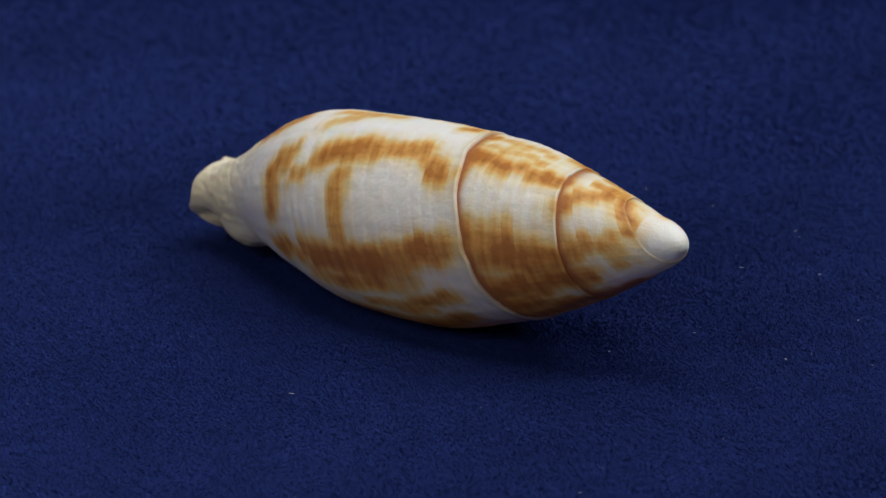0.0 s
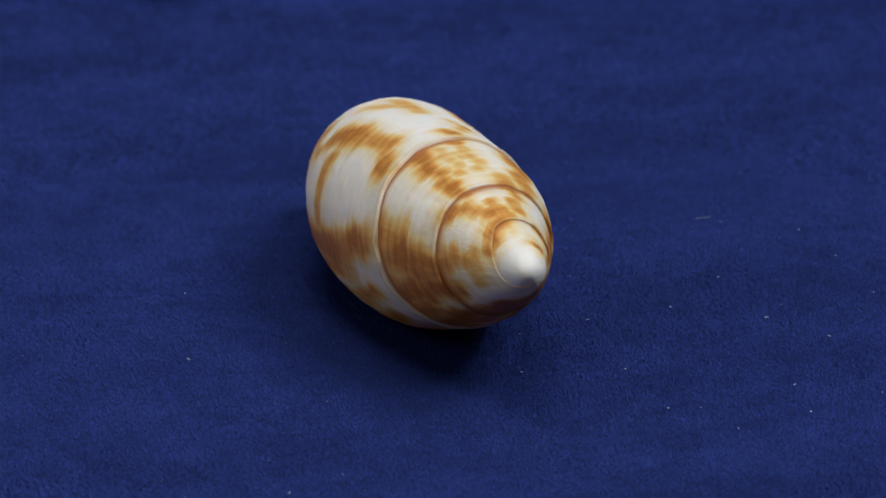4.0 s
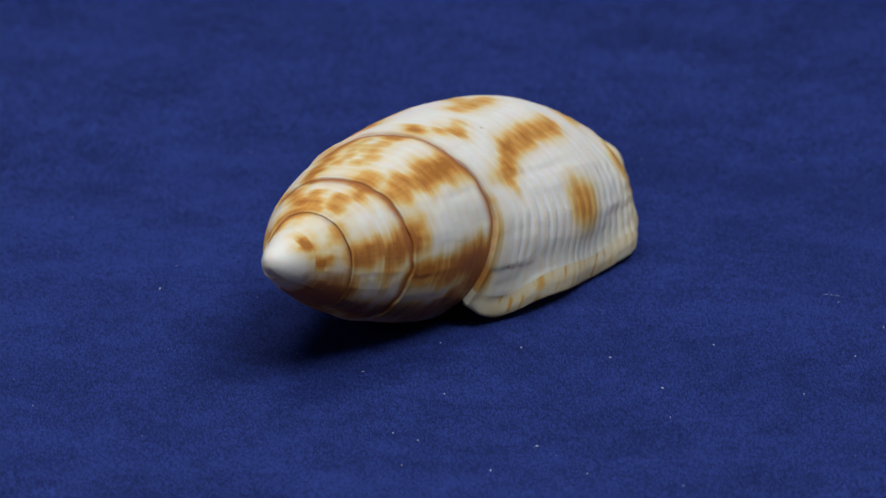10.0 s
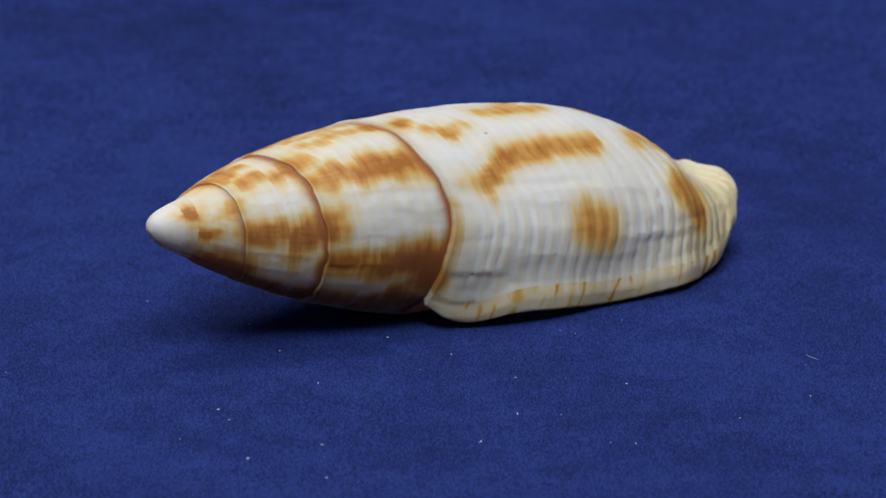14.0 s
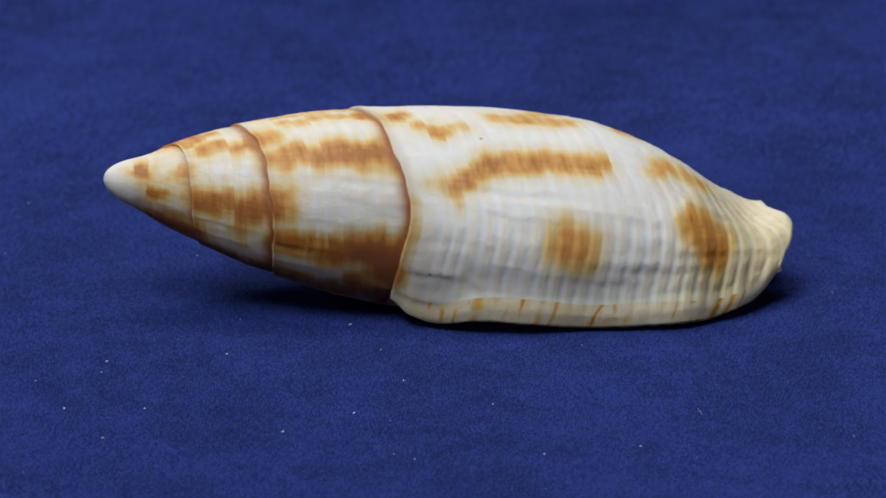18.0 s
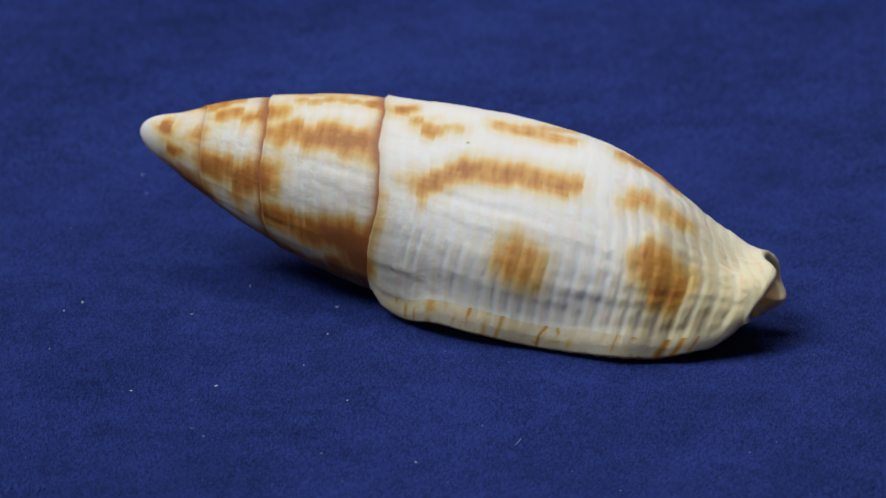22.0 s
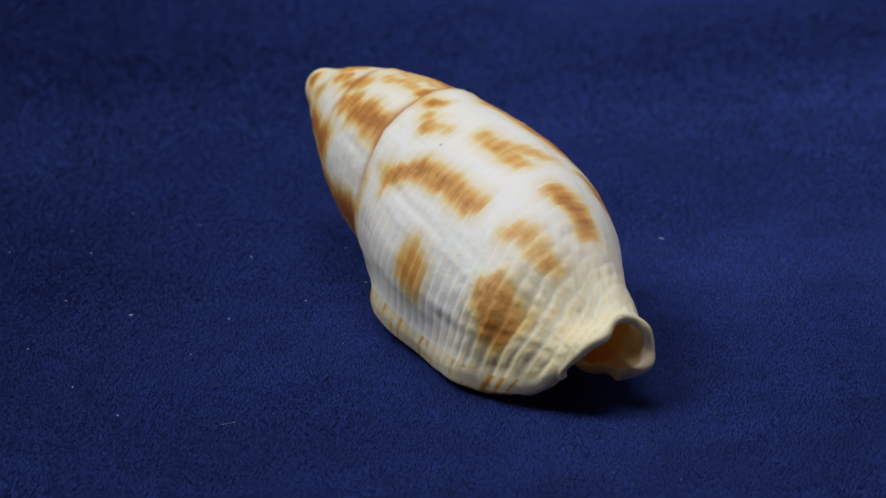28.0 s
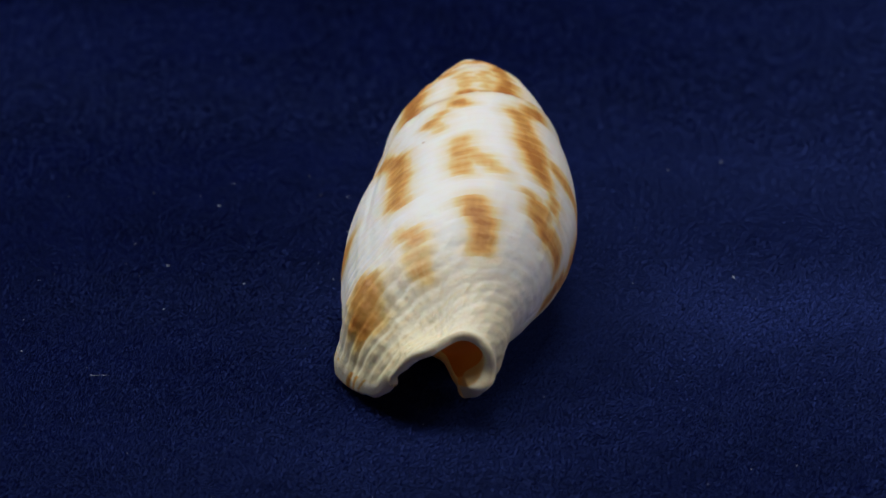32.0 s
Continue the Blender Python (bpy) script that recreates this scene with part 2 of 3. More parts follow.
def relief(s, a, along):
    """Spiral cords and growth lines in millimetres, and the number of the cord."""
    cord = along / 1.08 + 0.45 * wave_noise(along / 2.1, np.radians(a) * 0.8, 53)
    strong = (0.024 + 0.034 * smooth(s, .72, .82) + 0.046 * smooth(-a, 55, 95) * smooth(s, .44, .5) + 0.034 * smooth(s, .78, .92) + 0.020 * smooth(a, 55, 95)) * (0.45 + 1.1 * wave_noise(np.radians(a) * 4.0, along / 1.7, 51))
    strong = strong * (1 - 0.6 * smooth(s, .66, .74) * smooth(a, -45, 10))
    gap = (cord - np.floor(cord) - 0.5) / 0.17
    h = strong * (0.55 * np.cos(2 * np.pi * cord + np.pi) - 0.45 * np.exp(-gap * gap))
    arc = np.radians(a) * 7.0
    lines = wave_noise(arc / 0.55 + 1.3 * wave_noise(along / 4.0, arc / 6.0, 9), along / 9.0, 11) - 0.5
    h = h + lines * ((0.05 + 0.045 * smooth(-a, 25, 60) * smooth(s, .44, .5)) * (1 - 0.6 * smooth(s, .74, .82)) + 0.015 * smooth(-a, 70, 110) * smooth(s, .44, .5))
    # beads where growth lines cross the cords
    h = h + 0.022 * smooth(s, .70, .84) * smooth(-a, -70, 30) * np.sin(2 * np.pi * (arc / 1.2 + 0.8 * wave_noise(along / 3.0, arc / 3.0, 27))) * (0.5 - 0.5 * np.cos(2 * np.pi * cord))
    h = h + 0.10 * (wave_noise(arc / 3.0, along / 3.5, 21) - 0.5)
    h = h + (0.05 + 0.06 * smooth(s, .72, .84)) * (wave_noise(arc / 0.9, along / 0.95, 23) - 0.5)
    return h, cord


# Brown markings: s and angle of both ends, half width in millimetres, density.
NEAR_LIP = ((0.487, -58, 0.543, -43, 0.70, 0.70), (0.543, -43, 0.621, -35, 0.80, 0.74), (0.621, -35, 0.701, -35, 0.75, 0.66), (0.656, -83, 0.686, -88, 1.30, 0.66), (0.854, -68, 0.881, -77, 1.20, 0.88),
            (0.796, -28, 0.859, -22, 0.80, 0.48), (0.403, -4, 0.418, -2, 0.50, 0.65), (0.449, -13, 0.475, -17, 0.40, 0.60), (0.490, -13, 0.505, -13, 0.30, 0.40), (0.437, -72, 0.438, -110, 0.35, 0.30),
            (0.458, -58, 0.499, -62, 0.50, 0.25))
ON_BACK = ((0.555, 1, 0.663, 4, 0.55, 0.60), (0.598, 5, 0.644, 21, 0.70, 0.55), (0.748, 14, 0.812, 22, 0.95, 0.72), (0.604, 46, 0.510, 38, 1.00, 0.90), (0.510, 38, 0.420, 32, 0.75, 0.70),
           (0.430, 34, 0.362, 48, 0.70, 0.85), (0.688, 48, 0.718, 59, 0.85, 0.75), (0.718, 59, 0.706, 77, 0.80, 0.70), (0.613, 49, 0.655, 61, 0.50, 0.55))
ON_FLANK = ((0.552, 58, 0.533, 90, 0.80, 0.60), (0.715, 104, 0.604, 98, 0.75, 0.80), (0.604, 98, 0.493, 100, 1.15, 0.98), (0.493, 100, 0.388, 92, 1.15, 0.95), (0.388, 92, 0.338, 88, 1.10, 0.85),
            (0.560, 112, 0.470, 110, 0.60, 0.80), (0.412, 122, 0.351, 119, 0.45, 0.75), (0.580, 134, 0.420, 142, 0.70, 0.55), (0.460, 127, 0.400, 128, 0.40, 0.55),
            (0.460, 146, 0.364, 140, 0.90, 0.75), (0.520, 156, 0.400, 165, 1.20, 0.80), (0.620, 112, 0.400, 108, 0.70, 0.40), (0.520, 124, 0.360, 123, 0.30, 0.50))
SECOND = ((0.350, 26, 0.273, 30, 0.62, 0.90), (0.273, 30, 0.194, 26, 0.52, 0.85), (0.337, 14, 0.239, 14, 0.25, 0.45), (0.320, 84, 0.250, 88, 1.80, 0.85), (0.250, 88, 0.180, 95, 1.60, 0.90),
          (0.238, -44, 0.307, -40, 0.80, 0.75), (0.307, -40, 0.410, -38, 0.95, 0.90), (0.250, -2, 0.308, 0, 0.28, 0.60), (0.308, 0, 0.380, 0, 0.30, 0.60), (0.261, -114, 0.318, -112, 0.90, 0.85),
          (0.318, -112, 0.426, -106, 1.15, 0.95), (0.304, 8, 0.255, -4, 0.28, 0.40), (0.250, 172, 0.330, 160, 1.30, 0.85), (0.317, 149, 0.204, 158, 1.00, 0.95), (0.392, -106, 0.409, -122, 1.30, 0.95),
          (0.372, -137, 0.402, -143, 1.10, 0.85))
THIRD = ((0.134, -24, 0.228, -23, 0.45, 0.70), (0.138, -91, 0.248, -86, 0.85, 0.90), (0.164, 44, 0.120, 15, 0.55, 0.70), (0.146, 90, 0.092, 76, 0.65, 0.65), (0.153, 4, 0.109, -4, 0.35, 0.60),
         (0.198, -85, 0.197, -117, 0.50, 0.60), (0.341, 117, 0.200, 116, 1.30, 0.85), (0.197, 108, 0.128, 118, 0.90, 0.80), (0.301, 128, 0.223, 135, 1.00, 0.90), (0.130, 164, 0.200, 165, 1.00, 0.95),
         (0.128, 156, 0.198, 149, 0.90, 0.95), (0.133, -162, 0.240, -163, 0.90, 0.90), (0.251, -153, 0.367, -148, 1.00, 0.75))
FIRST = ((0.048, -52, 0.055, -56, 0.28, 0.95), (0.068, -86, 0.074, -92, 0.30, 0.95), (0.104, -56, 0.112, -60, 0.45, 0.45), (0.085, -176, 0.080, -158, 0.60, 1.00), (0.080, -158, 0.131, -154, 0.80, 1.00),
         (0.086, 19, 0.115, -10, 0.25, 0.80), (0.096, 10, 0.065, 50, 0.30, 0.80), (0.090, 72, 0.080, 104, 0.40, 0.50), (0.090, 170, 0.143, 165, 0.80, 1.00), (0.095, 172, 0.130, 178, 0.80, 1.00),
         (0.080, -170, 0.119, -160, 0.80, 1.00), (0.081, -146, 0.137, -142, 0.60, 0.90))


# Where the brown deepens on the under side of the spire.
DEEP = ((0.066, -128, 0.101, -130, 0.80, 0.90), (0.100, 172, 0.130, 178, 0.90, 1.00), (0.085, -170, 0.119, -160, 0.50, 0.80), (0.362, -108, 0.423, -112, 0.90, 0.95), (0.392, -108, 0.406, -122, 0.80, 0.80),
        (0.141, -94, 0.243, -91, 0.50, 0.50), (0.552, 104, 0.358, 102, 0.60, 0.50))


def marks(s, a, r, cord, strokes):
    """Density of the markings: soft strokes, frayed from cord to cord."""
    total, halo = np.zeros_like(s), np.zeros_like(s)
    band = np.floor(cord)
    held = (band + 0.5 - cord) * 1.08 * 0.36
    fray = 1.1 * (lattice(band, band * 0 + 3.0, 5) - 0.5)
    deep = 0.74 + 0.46 * wave_noise(band * 1.37, np.radians(a) * 2.6, 15)
    blur = wave_noise(s * LENGTH / 0.9, np.radians(a) * 7 / 1.3, 31) - 0.5
    weave = 0.20 * (wave_noise(s * LENGTH / 0.22, np.radians(a) * 7 / 1.2, 33) - 0.5) + 0.22 * (wave_noise(s * LENGTH / 1.4, np.radians(a) * 7 / 0.24, 35) - 0.5)
    for s1, a1, s2, a2, width, density in strokes:
        rr = base_radius(np.array([(s1 + s2) / 2]), np.array([(a1 + a2) / 2]))[0]
        turn = (a - a1 + 180.0) % 360.0 - 180.0
        x, y = (s - s1) * LENGTH + held, np.radians(turn) * rr
        dx, dy = (s2 - s1) * LENGTH, math.radians(a2 - a1) * rr
        u = np.clip((x * dx + y * dy) / (dx * dx + dy * dy + 1e-6), 0, 1)
        far = np.hypot(x - u * dx, (y - u * dy) + fray * 0.6) + 0.45 * blur
        halo = np.maximum(halo, density * (1 - smooth(far, width * 0.6, width + 1.7)))
        total = np.maximum(total, density * (1 - smooth(far, width * 0.2, width * 1.22 + 0.45)))
    halo = np.minimum(halo, 1.0) * (0.5 + wave_noise(s * LENGTH / 1.3, np.radians(a) * 7 / 1.6, 61))
    gap = (cord - np.floor(cord) - 0.5) / 0.17
    patchy = 0.80 + 0.44 * wave_noise(s * LENGTH / 1.7, np.radians(a) * 7 / 1.5, 37)
    return (total * patchy * deep * 0.70 + 0.31 * halo) * (1.0 + weave + 0.22 * np.exp(-gap * gap))


def whorl_part(name, turn, rows, columns, strokes, parent, label):
    """One winding of the spire, from its own suture down under the edge of the next."""
    a = np.linspace(215, -165, columns)
    w = -a + 360.0 * turn
    top, low = suture(w), suture(w + 360.0)
    v = np.linspace(0, 1, rows)
    v = np.r_[v, v[-1] + np.array((0.03, 0.06))]
    A = np.repeat(a[None], len(v), 0)
    S = top[None] + (low - top)[None] * v[:, None]
    down, left = (S - top[None]) * LENGTH, (low[None] - S) * LENGTH
    R = base_radius(S, A)
    h, cord = relief(S, A, down)
    size = np.clip(R / 6.0, 0.12, 1)
    R = R + h * size + size * (0.15 * np.exp(-down / 0.8) - 0.09 * np.exp(-np.clip(left, 0, 9) / 0.9) + 0.10 * np.sin(np.pi * np.clip(v, 0, 1))[:, None])
    R = np.where(left < -1e-6, R - 0.22 * size, R)
    pigment = marks(S, A, R, cord, strokes) + 0.5 * np.exp(-(np.clip(left, 0, 9) / 0.75) ** 2) * smooth(S, 0.05, 0.1) * wave_noise(w / 20.0, w * 0, 75)[None]
    brown = 0.85 * marks(S, A, R, cord, DEEP) + 0.16 * np.exp(-(down / 0.35) ** 2) + 1.1 * np.exp(-(np.clip(left, 0, 9) / (0.34 + 0.42 * wave_noise(w / 14.0, w * 0, 73)[None])) ** 2) * smooth(S, 0.05, 0.1)
    cream = 0.12 + 0.20 * smooth(A, 30, 90) + 0.40 * np.exp(-((down - 0.9) / 0.9) ** 2) + 0.22 * np.exp(-((cord - np.floor(cord) - 0.5) / 0.2) ** 2)
    # a rim that folds in over the winding above
    P = place(S, A, R)
    rim = place(S[:1] - 0.0006, A[:1], R[:1] - 0.30 * size[:1])
    lip0 = place(S[:1] - 0.0015, A[:1], R[:1] - 0.06 * size[:1])
    P = np.concatenate([rim, lip0, P])
    grow = lambda f: np.concatenate([f[:1], f[:1], f])
    brown[0] = 0.0
    return mesh_object(name, P, grid_faces(*P.shape[:2]), SHELL, parent, label,
                       fields={"pigment": grow(pigment), "brown": np.concatenate([brown[:1] + 0.5, brown[:1] + 0.15, brown]), "cream": grow(cream)})


END_A = (-150, -120, -108, -95, -75, -45, -20, 10, 40, 60, 85, 108, 150, 190, 230)
END_S = (0.950, 0.969, 0.987, 0.988, 0.999, 1.004, 0.999, 0.974, 0.972, 0.981, 0.988, 1.004, 0.976, 0.959, 0.940)


def body_form(S, A):
    """Radius of the last winding with its flare towards the lip and its curl under the columella."""
    R = base_radius(S, A)
    lip_a, lip_r = spline(S, LIP_S, LIP_A), spline(S, LIP_S, LIP_R)
    flare = FLARE + 45.0 * smooth(S, .78, .93)
    u = np.clip((flare - A) / (flare - lip_a), 0, 1)
    g = u ** (2.7 - 0.9 * smooth(S, .72, .86)) * smooth(S, 0.412, 0.455)
    R = R * (1 - g) + (lip_r - 0.25) * g
    R = R + 0.55 * np.exp(-((A + 84) / 28) ** 2 - ((S - .58) / .17) ** 2) * smooth(S, .43, .53) - 0.12 * np.exp(-((A - 80) / 30) ** 2 - ((S - .56) / .1) ** 2)
    tuck = smooth(A, 135, 240)
    R = R + 0.9 * np.exp(-((S - .89) / .045) ** 2) * smooth(A, 95, 135) * (1 - smooth(A, 165, 200))
    R = R - 0.6 * np.exp(-((A - 120) / 18) ** 2) * smooth(S, .93, .975) - 0.25 * smooth(A, 122, 150) * smooth(S, .90, .97)
    R = R + 0.45 * np.exp(-((A + 55) / 35) ** 2) * smooth(S, .93, .99)
    return R * (1 - tuck * (0.30 + 0.06 * smooth(S, .8, .92)) * smooth(S, .42, .6))


def body_grid(rows, columns):
    v = np.linspace(0, 1, rows)[:, None]
    u = np.linspace(0, 1, columns)[None]
    guess = np.full((rows, columns), 0.7)
    for _ in range(4):
        lip_a = spline(guess, LIP_S, LIP_A)
        A = lip_a + 2.5 + (222.5 - 72.0 * smooth(guess, .72, 1.0) - lip_a) * u
        top = suture(-A + 360.0)
        end = spline(np.clip(A, -150, 230), END_A, END_S)
        guess = top + (end - top) * v
    return guess, A, top


def build_shell():
    shell = new("seashell")
    tagged(shell, "glossy ivory spindle seashell with orange brown blotches lying on blue velvet", "seashell")
    whorl_part("spire_whorl", 0, 150, 700, SECOND + THIRD + FIRST, shell, "ivory winding with broad brown patches and fine cords")
    whorl_part("spire_whorl", -1, 110, 480, SECOND + THIRD + FIRST, shell, "ivory winding with small orange patches")
    # apex
    a = np.linspace(215, -150, 300)
    low = suture(-a - 360.0)
    v = np.linspace(0, 1.04, 130)[:, None] ** 1.5
    S, A = low[None] * v, np.repeat(a[None], 130, 0)
    left = (low[None] - S) * LENGTH
    h, cord = relief(S, A, S * LENGTH)
    R = base_radius(S, A)
    groove = (S - suture(-A - 720.0)) * LENGTH
    R = R + h * np.clip(R / 6, 0.02, 1) * smooth(S, .05, .09) - 0.09 * np.exp(-np.clip(left, 0, 9) / 0.6) - 0.06 * np.exp(-(groove / 0.25) ** 2) * smooth(S, .03, .07)
    mesh_object("apex", place(S, A, R), grid_faces(*S.shape), SHELL, shell, "smooth blunt white tip with brown flecks",
                fields={"pigment": marks(S, A, R, cord, FIRST + THIRD), "brown": 0.6 * marks(S, A, R, cord, DEEP) + (0.35 + 0.5 * wave_noise(A / 17.0, 0 * A, 77)) * np.exp(-(np.clip(left, 0, 9) / 0.40) ** 2) * smooth(S, .05, .10), "cream": 0.12 + 0.25 * smooth(S, .03, .08)})
    # last winding, outside
    S, A, top = body_grid(430, 760)
    down = (S - top) * LENGTH
    h, cord = relief(S, A, down)
    form = body_form(S, A)
    lip_a = spline(S, LIP_S, LIP_A)
    edge = np.radians(A - lip_a) * form
    h = h * (0.55 + 0.45 * smooth((S[-1:] - S) * LENGTH, 0.2, 1.5)) * (0.5 + 0.5 * smooth(edge, 0.5, 1.6))
    # the lip: a raised band, a hollow behind it and the scar of an earlier edge
    begun = smooth(S, .42, .455)
    lip_t = 0.40 + 0.65 * smooth(S, .43, .52) - 0.40 * smooth(S, .86, .97)
    wide = 0.85 + 0.70 * smooth(S, .44, .54) - 0.55 * smooth(S, .84, .95) + 0.35 * (wave_noise(down / 1.9, 0 * S, 85) - 0.5)
    on_lip = begun * (1 - smooth(edge, wide - 0.55, wide + 0.65))
    h = h * (1 - 0.55 * on_lip)
    lip_h = 0.30 * on_lip - 0.19 * begun * np.exp(-((edge - 2.9) / 1.15) ** 2) * (1 - smooth(S, .78, .90))
    lip_h = lip_h + on_lip * 0.06 * (wave_noise(down / 0.95, edge / 1.2, 81) - 0.5)
    scar = 4.0 - 0.7 * smooth(S, .7, .85) + 0.5 * (wave_noise(down / 1.6, 0 * S, 87) - 0.5)
    lip_h = lip_h - 0.018 * smooth(S, .46, .52) * (1 - smooth(edge, scar - 0.12, scar + 0.12)) * smooth(edge, 1.6, 2.6) * (1 - smooth(S, .80, .88))
    near = np.exp(-(edge / 1.8) ** 2) * smooth(S, .445, .50)
    form = form + lip_h
    R = form + h + 0.16 * np.exp(-down / 0.8) - 0.5 * smooth(A, 192, 215) * (1 - smooth(S, .44, .52))
    pigment = marks(S, A, R, cord, NEAR_LIP + ON_BACK + ON_FLANK + SECOND[-2:])
    dots = 0.9 * np.exp(-(((S - .531) * LENGTH) ** 2 + (np.radians(A + 21) * 7.5) ** 2) / 0.012) + 0.9 * np.exp(-(((S - .472) * LENGTH) ** 2 + (np.radians(A + 112) * 7.5) ** 2) / 0.012)
    groove = np.exp(-((cord - np.floor(cord) - 0.5) / 0.15) ** 2)
    pigment = np.maximum(pigment, groove * (0.03 * smooth(S, .44, .5) * smooth(-A, 55, 95) + 0.06 * smooth(S, .74, .86) * smooth(-A, -60, 20)) * (0.3 + 1.4 * wave_noise(cord, np.radians(A) * 7 / 1.5, 71)))
    cream = 0.02 + 0.22 * smooth(A, 30, 90) + 0.40 * np.exp(-down / 0.8) + 0.70 * smooth(S, .78, .92) + 0.50 * near + 0.25 * smooth(S, .70, .85) * np.exp(-(edge / 3.5) ** 2) + groove * (0.08 + 0.18 * smooth(S, .44, .5) * smooth(-A, 40, 80))
    # the outside is one part, the thickened band of the lip with its rounded edge another; the upper edge folds in over the spire
    cut = 21
    P = place(S, A, R)
    fields = {"pigment": pigment, "brown": dots + 0.16 * np.exp(-(down / 0.35) ** 2) + 0.45 * marks(S, A, R, cord, DEEP[-1:]), "cream": cream}
    fold = np.concatenate([place(S[:1] - 0.0006, A[:1], np.minimum(R[:1] - 0.45, base_radius(S[:1], A[:1]) - 0.6)), place(S[:1] - 0.0015, A[:1], R[:1] - 0.07), P])
    fields = {k: np.concatenate([f[:1] + 0.5 * (k == "brown"), f[:1] + 0.15 * (k == "brown"), f]) for k, f in fields.items()}
    mesh_object("body_whorl", fold[:, cut:], grid_faces(fold.shape[0], fold.shape[1] - cut, True), SHELL, shell,
                "large ivory last winding with orange blotches and beaded cords", fields={k: f[:, cut:] for k, f in fields.items()})
    k = np.linspace(math.pi, 0, 13)[None, :-1]
    half, mid_r = lip_t[:, :1] / 2, R[:, :1] - lip_t[:, :1] / 2
    nick = 1 + 0.16 * (wave_noise(down[:, :1] / 0.5, k * 1.2, 83) - 0.5) - 0.10 * smooth(S[:, :1], .70, .85) * np.cos(2 * np.pi * cord[:, :1])
    rim = place(np.repeat(S[:, :1], 12, 1), A[:, :1] - np.degrees(half * nick * np.sin(k) / mid_r), mid_r + half * np.cos(k))
    band = np.concatenate([np.concatenate([rim[:1], rim[:1], rim]), fold[:, :cut + 1]], 1)
    across = np.concatenate([-0.25 - 0.5 * half * k, edge[:, :cut + 1]], 1)
    line = np.repeat(cord[:, :1], band.shape[1], 1) + 0.30 * (wave_noise(across * 1.6, down[:, :1] / 0.9, 43) - 0.5)
    step = line - np.floor(line) - 0.5
    streak = (0.35 + 0.65 * lattice(np.floor(line), 0 * line, 46)) * np.exp(-(step / (0.08 + 0.14 * lattice(np.floor(line), 0 * line, 48))) ** 2) * smooth(wave_noise(np.floor(line) * 1.37, across / 0.9, 47), .38, .75)
    specks = smooth(wave_noise(down[:, :1] / 0.16, across / 0.16, 49), .86, .97)
    lip_fields = {"pigment": (0.75 * streak + 0.30 * specks + 0.10 * wave_noise(down[:, :1] / 1.1, across / 0.7, 45)) * smooth(S[:, :1], .445, .49), "brown": 0.35 * specks * streak, "cream": 0.15 + 0.75 * wave_noise(down[:, :1] / 0.9, across / 0.8, 44)}
    mesh_object("outer_lip", band, grid_faces(*band.shape[:2], True), LIP, shell, "thick rounded cream outer lip with thin brown streaks",
                fields={key: np.concatenate([f[:1], f[:1], f]) for key, f in lip_fields.items()})
    # inner wall, a shell's thickness within
    thick = 0.55 + 0.20 * smooth(S, .75, .95) + 0.35 * smooth(S, .88, .97) * smooth(A, 55, 105)
    by_lip = np.exp(-(edge / 1.6) ** 2)
    thick = thick * (1 - by_lip) + lip_t * by_lip
    pick = np.ix_(np.r_[0:S.shape[0] - 1:5, S.shape[0] - 1], np.r_[0:S.shape[1] - 1:5, S.shape[1] - 1])
    inner = place(S[pick], A[pick], (R - h - thick)[pick])
    far = smooth(A, 100, 190)[pick]
    mesh_object("inner_wall", inner, grid_faces(*inner.shape[:2]), INSIDE, shell, "cream to orange inner wall of the aperture",
                fields={"pigment": 0.05 + 0.20 * far + 0.18 * (1 - smooth(S[pick], .90, .97)), "brown": 0 * far, "cream": 0.3 + 0.7 * far})
    k = np.linspace(0, math.pi, 9)[:, None]
    # rounded rim of the siphonal end
    end_s, end_a, end_t = S[-1], A[-1], thick[-1]
    mid = (R - h)[-1] - end_t / 2
    uneven = 1 + 0.5 * (wave_noise(end_a / 26.0, 0 * end_a, 91) - 0.5) + 0.14 * (wave_noise(end_a / 9.0, 0 * end_a, 92) - 0.5)
    ring = place(end_s[None] + np.sin(k) * uneven[None] * (0.22 + 0.12 * end_t) / LENGTH, np.repeat(end_a[None], 9, 0), mid[None] + np.cos(k) * end_t / 2)
    mesh_object("siphonal_rim", ring, grid_faces(*ring.shape[:2]), LIP, shell, "smooth rounded cream rim of the siphonal notch",
                fields={"pigment": np.zeros(ring.shape[:2]), "brown": np.zeros(ring.shape[:2]), "cream": np.full(ring.shape[:2], 0.85)})
    # the free edge of the columella
    end_s, end_a, end_t = S[:, -1], A[:, -1], thick[:, -1]
    mid = (R - h)[:, -1] - end_t / 2
    fold = place(np.repeat(end_s[None], 9, 0), end_a[None] + np.degrees(np.sin(k) * end_t * 0.25 / np.maximum(mid, 1.0)), mid[None] + np.cos(k) * end_t / 2)
    mesh_object("columella_edge", fold, grid_faces(*fold.shape[:2], True), LIP, shell, "smooth cream free edge of the columella",
                fields={"pigment": np.full(fold.shape[:2], 0.05), "brown": np.zeros(fold.shape[:2]), "cream": np.full(fold.shape[:2], 0.8)})
    return shell


build_shell()


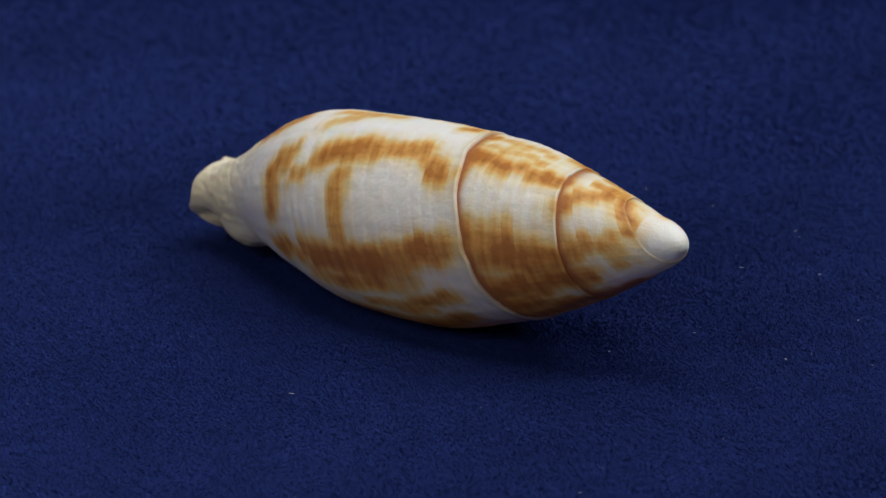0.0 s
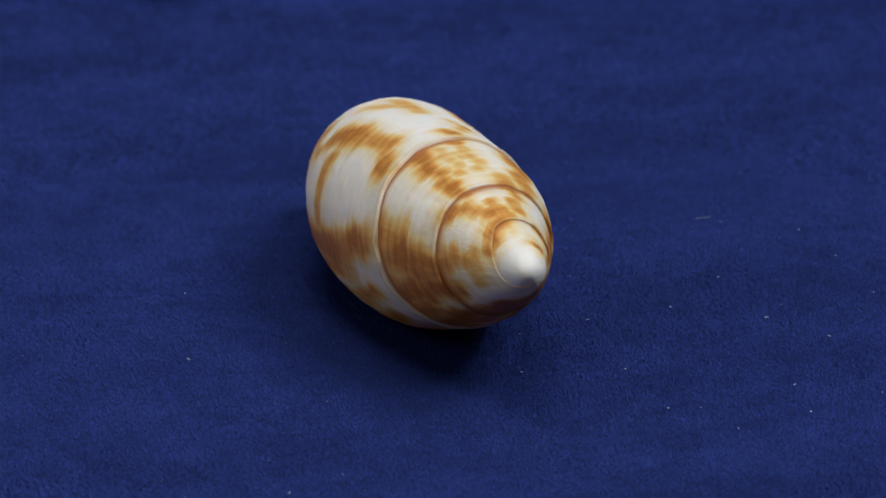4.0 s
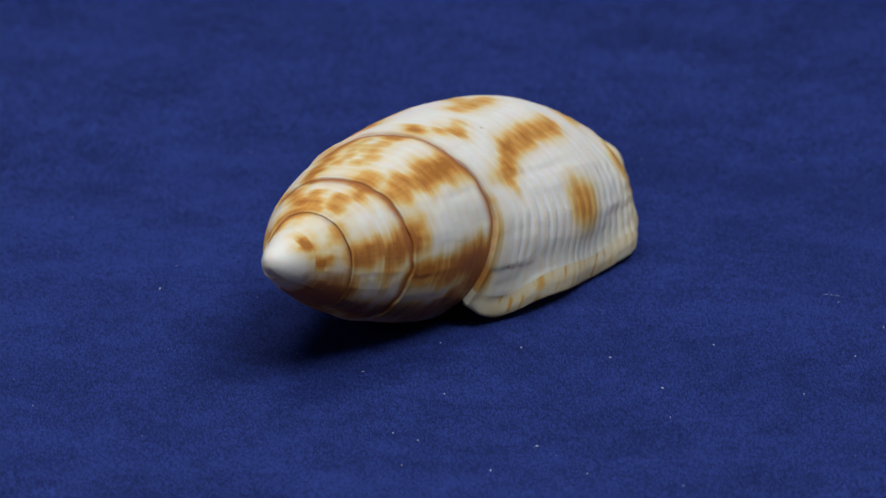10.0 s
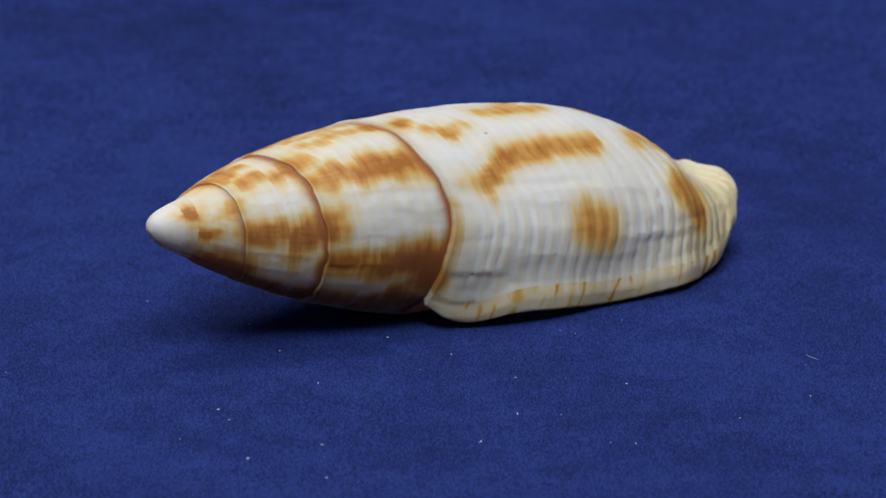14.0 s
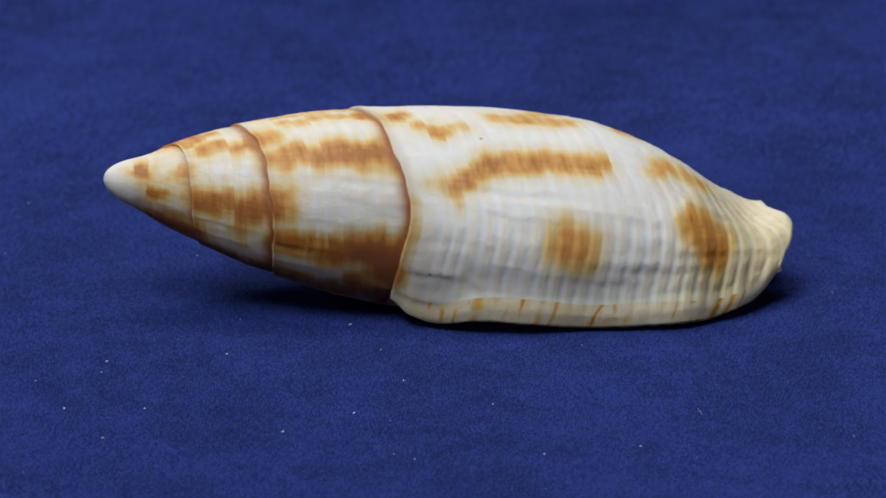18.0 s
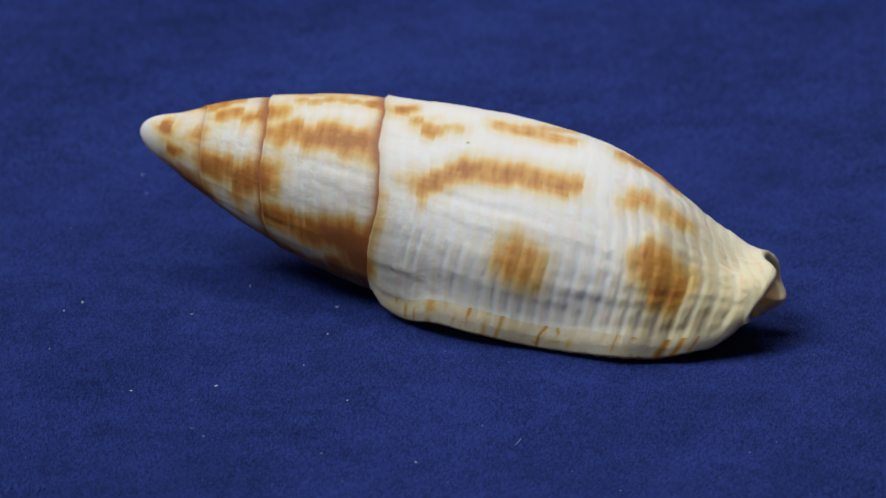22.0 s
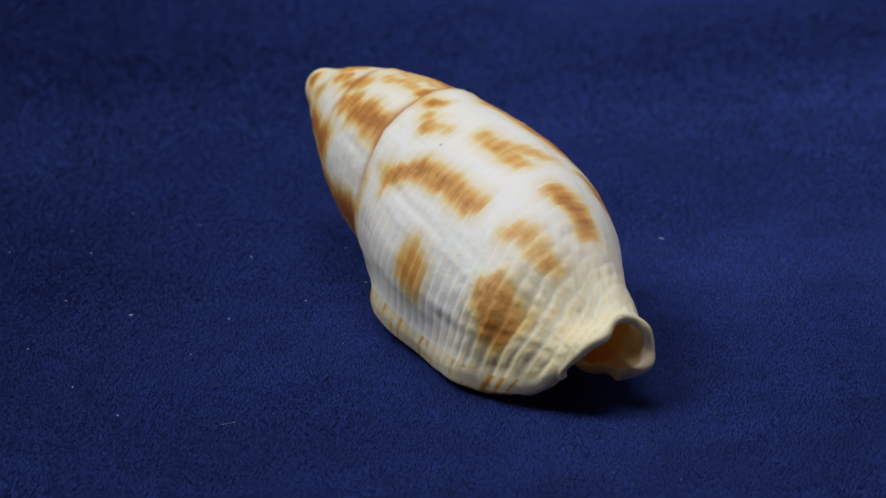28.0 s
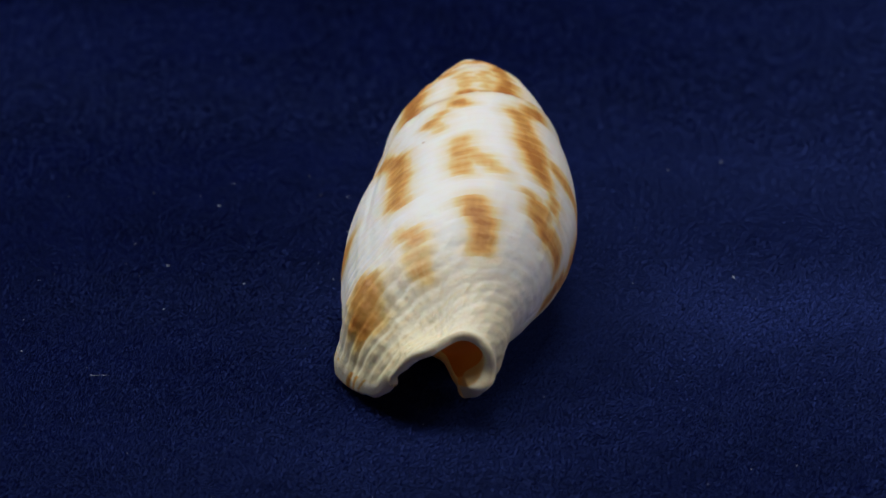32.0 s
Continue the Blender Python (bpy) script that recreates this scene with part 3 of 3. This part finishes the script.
# ---------------------------------------------------------------- lint on the cloth
def lint(x, y, length, width, turn, bend):
    """A tiny bent fibre lying on the cloth."""
    length, width = length * 0.66, width * 0.62
    bm = bmesh.new()
    rings = []
    n = 7
    for i in range(n):
        u = i / (n - 1) - 0.5
        w = width * (1 - (2 * u) ** 4 * 0.7)
        cx, cy = u * length, bend * length * (0.25 - u * u)
        rings.append([bm.verts.new(((cx) * MM, (cy + w * math.cos(q)) * MM, (width * 0.9 + w * math.sin(q)) * MM)) for q in (0.5, 2.1, 3.7, 5.2)])
    for p, q in zip(rings, rings[1:]):
        for j in range(4):
            bm.faces.new((p[j], p[(j + 1) % 4], q[(j + 1) % 4], q[j]))
    bm.faces.new(rings[0][::-1])
    bm.faces.new(rings[-1])
    me = bpy.data.meshes.new("lint_fibre")
    bm.to_mesh(me)
    bm.free()
    me.materials.append(LINT)
    ob = new("lint_fibre", me)
    ob.matrix_world = pose(x * MM, y * MM, -0.00002, 0, 0, turn)
    return tagged(ob, "tiny pale lint fibre lying on blue velvet", "lint", "lint on the cloth")


for x, y, length, width, turn, bend in ((7.0, -20.8, .75, .05, 25, .3), (8.3, 21.9, .5, .06, 60, .2), (25.3, 9.8, .28, .07, 10, 0), (16.7, 9.0, .30, .05, 40, .2),
                                        (15.5, 1.7, .35, .05, 90, .3), (7.5, 3.5, .35, .06, 15, .2), (22.8, 19.7, .35, .06, 120, .2), (28.4, 19.2, .25, .08, 0, 0),
                                        (35.1, -19.1, .3, .07, 70, .1), (25.8, 25.2, .25, .06, 30, .1), (25.7, 12.0, .2, .05, 0, .1), (30.4, 13.4, .2, .05, 50, .1),
                                        (4.4, 15.7, .25, .06, 100, .2), (-1.5, 21.0, .25, .05, 140, .2), (13.4, 25.1, .4, .05, 30, .4), (4.7, 31.2, .3, .05, 80, .2)):
    lint(x, y, length, width, turn, bend)
for x, y, length, width, turn, bend in ((-4.2, 31.0, .25, .05, 20, .1), (5.6, 9.1, .25, .05, 70, .2), (-15.7, 23.8, 2.2, .018, 95, .12), (-10.9, 30.1, .3, .05, 30, .2)):
    lint(x, y, length, width, turn, bend)


def build_dust():
    """Countless specks of dust caught in the nap."""
    rng = np.random.default_rng(9)
    n = 90
    far, way = 0.046 * np.sqrt(rng.uniform(0.02, 1, n)), rng.uniform(0, 2 * np.pi, n)
    x, y, size = far * np.cos(way), far * np.sin(way), rng.uniform(0.010, 0.028, n) * MM
    turn, stretch = rng.uniform(0, np.pi, n), rng.uniform(1.0, 3.2, n)
    base = np.stack([x, y, cloth_height(x, y) + 0.00004], 1)
    u = np.stack([np.cos(turn), np.sin(turn), 0 * turn], 1) * (size * stretch)[:, None]
    v = np.stack([-np.sin(turn), np.cos(turn), 0 * turn], 1) * size[:, None]
    w = np.array((0, 0, 1.0)) * size[:, None] * 0.8
    verts = np.stack([base - u, base + v, base + u, base - v, base + w, base - w], 1)
    faces = np.array([(0, 1, 4), (1, 2, 4), (2, 3, 4), (3, 0, 4), (1, 0, 5), (2, 1, 5), (3, 2, 5), (0, 3, 5)])
    ob = mesh_object("dust", verts, (faces[None] + 6 * np.arange(n)[:, None, None]).reshape(-1, 3), LINT, smooth=False)
    tagged(ob, "tiny pale dust specks caught in blue velvet", "dust", kind="stuff")


build_dust()


def motions():
    """Nothing moves but the camera."""


motions()
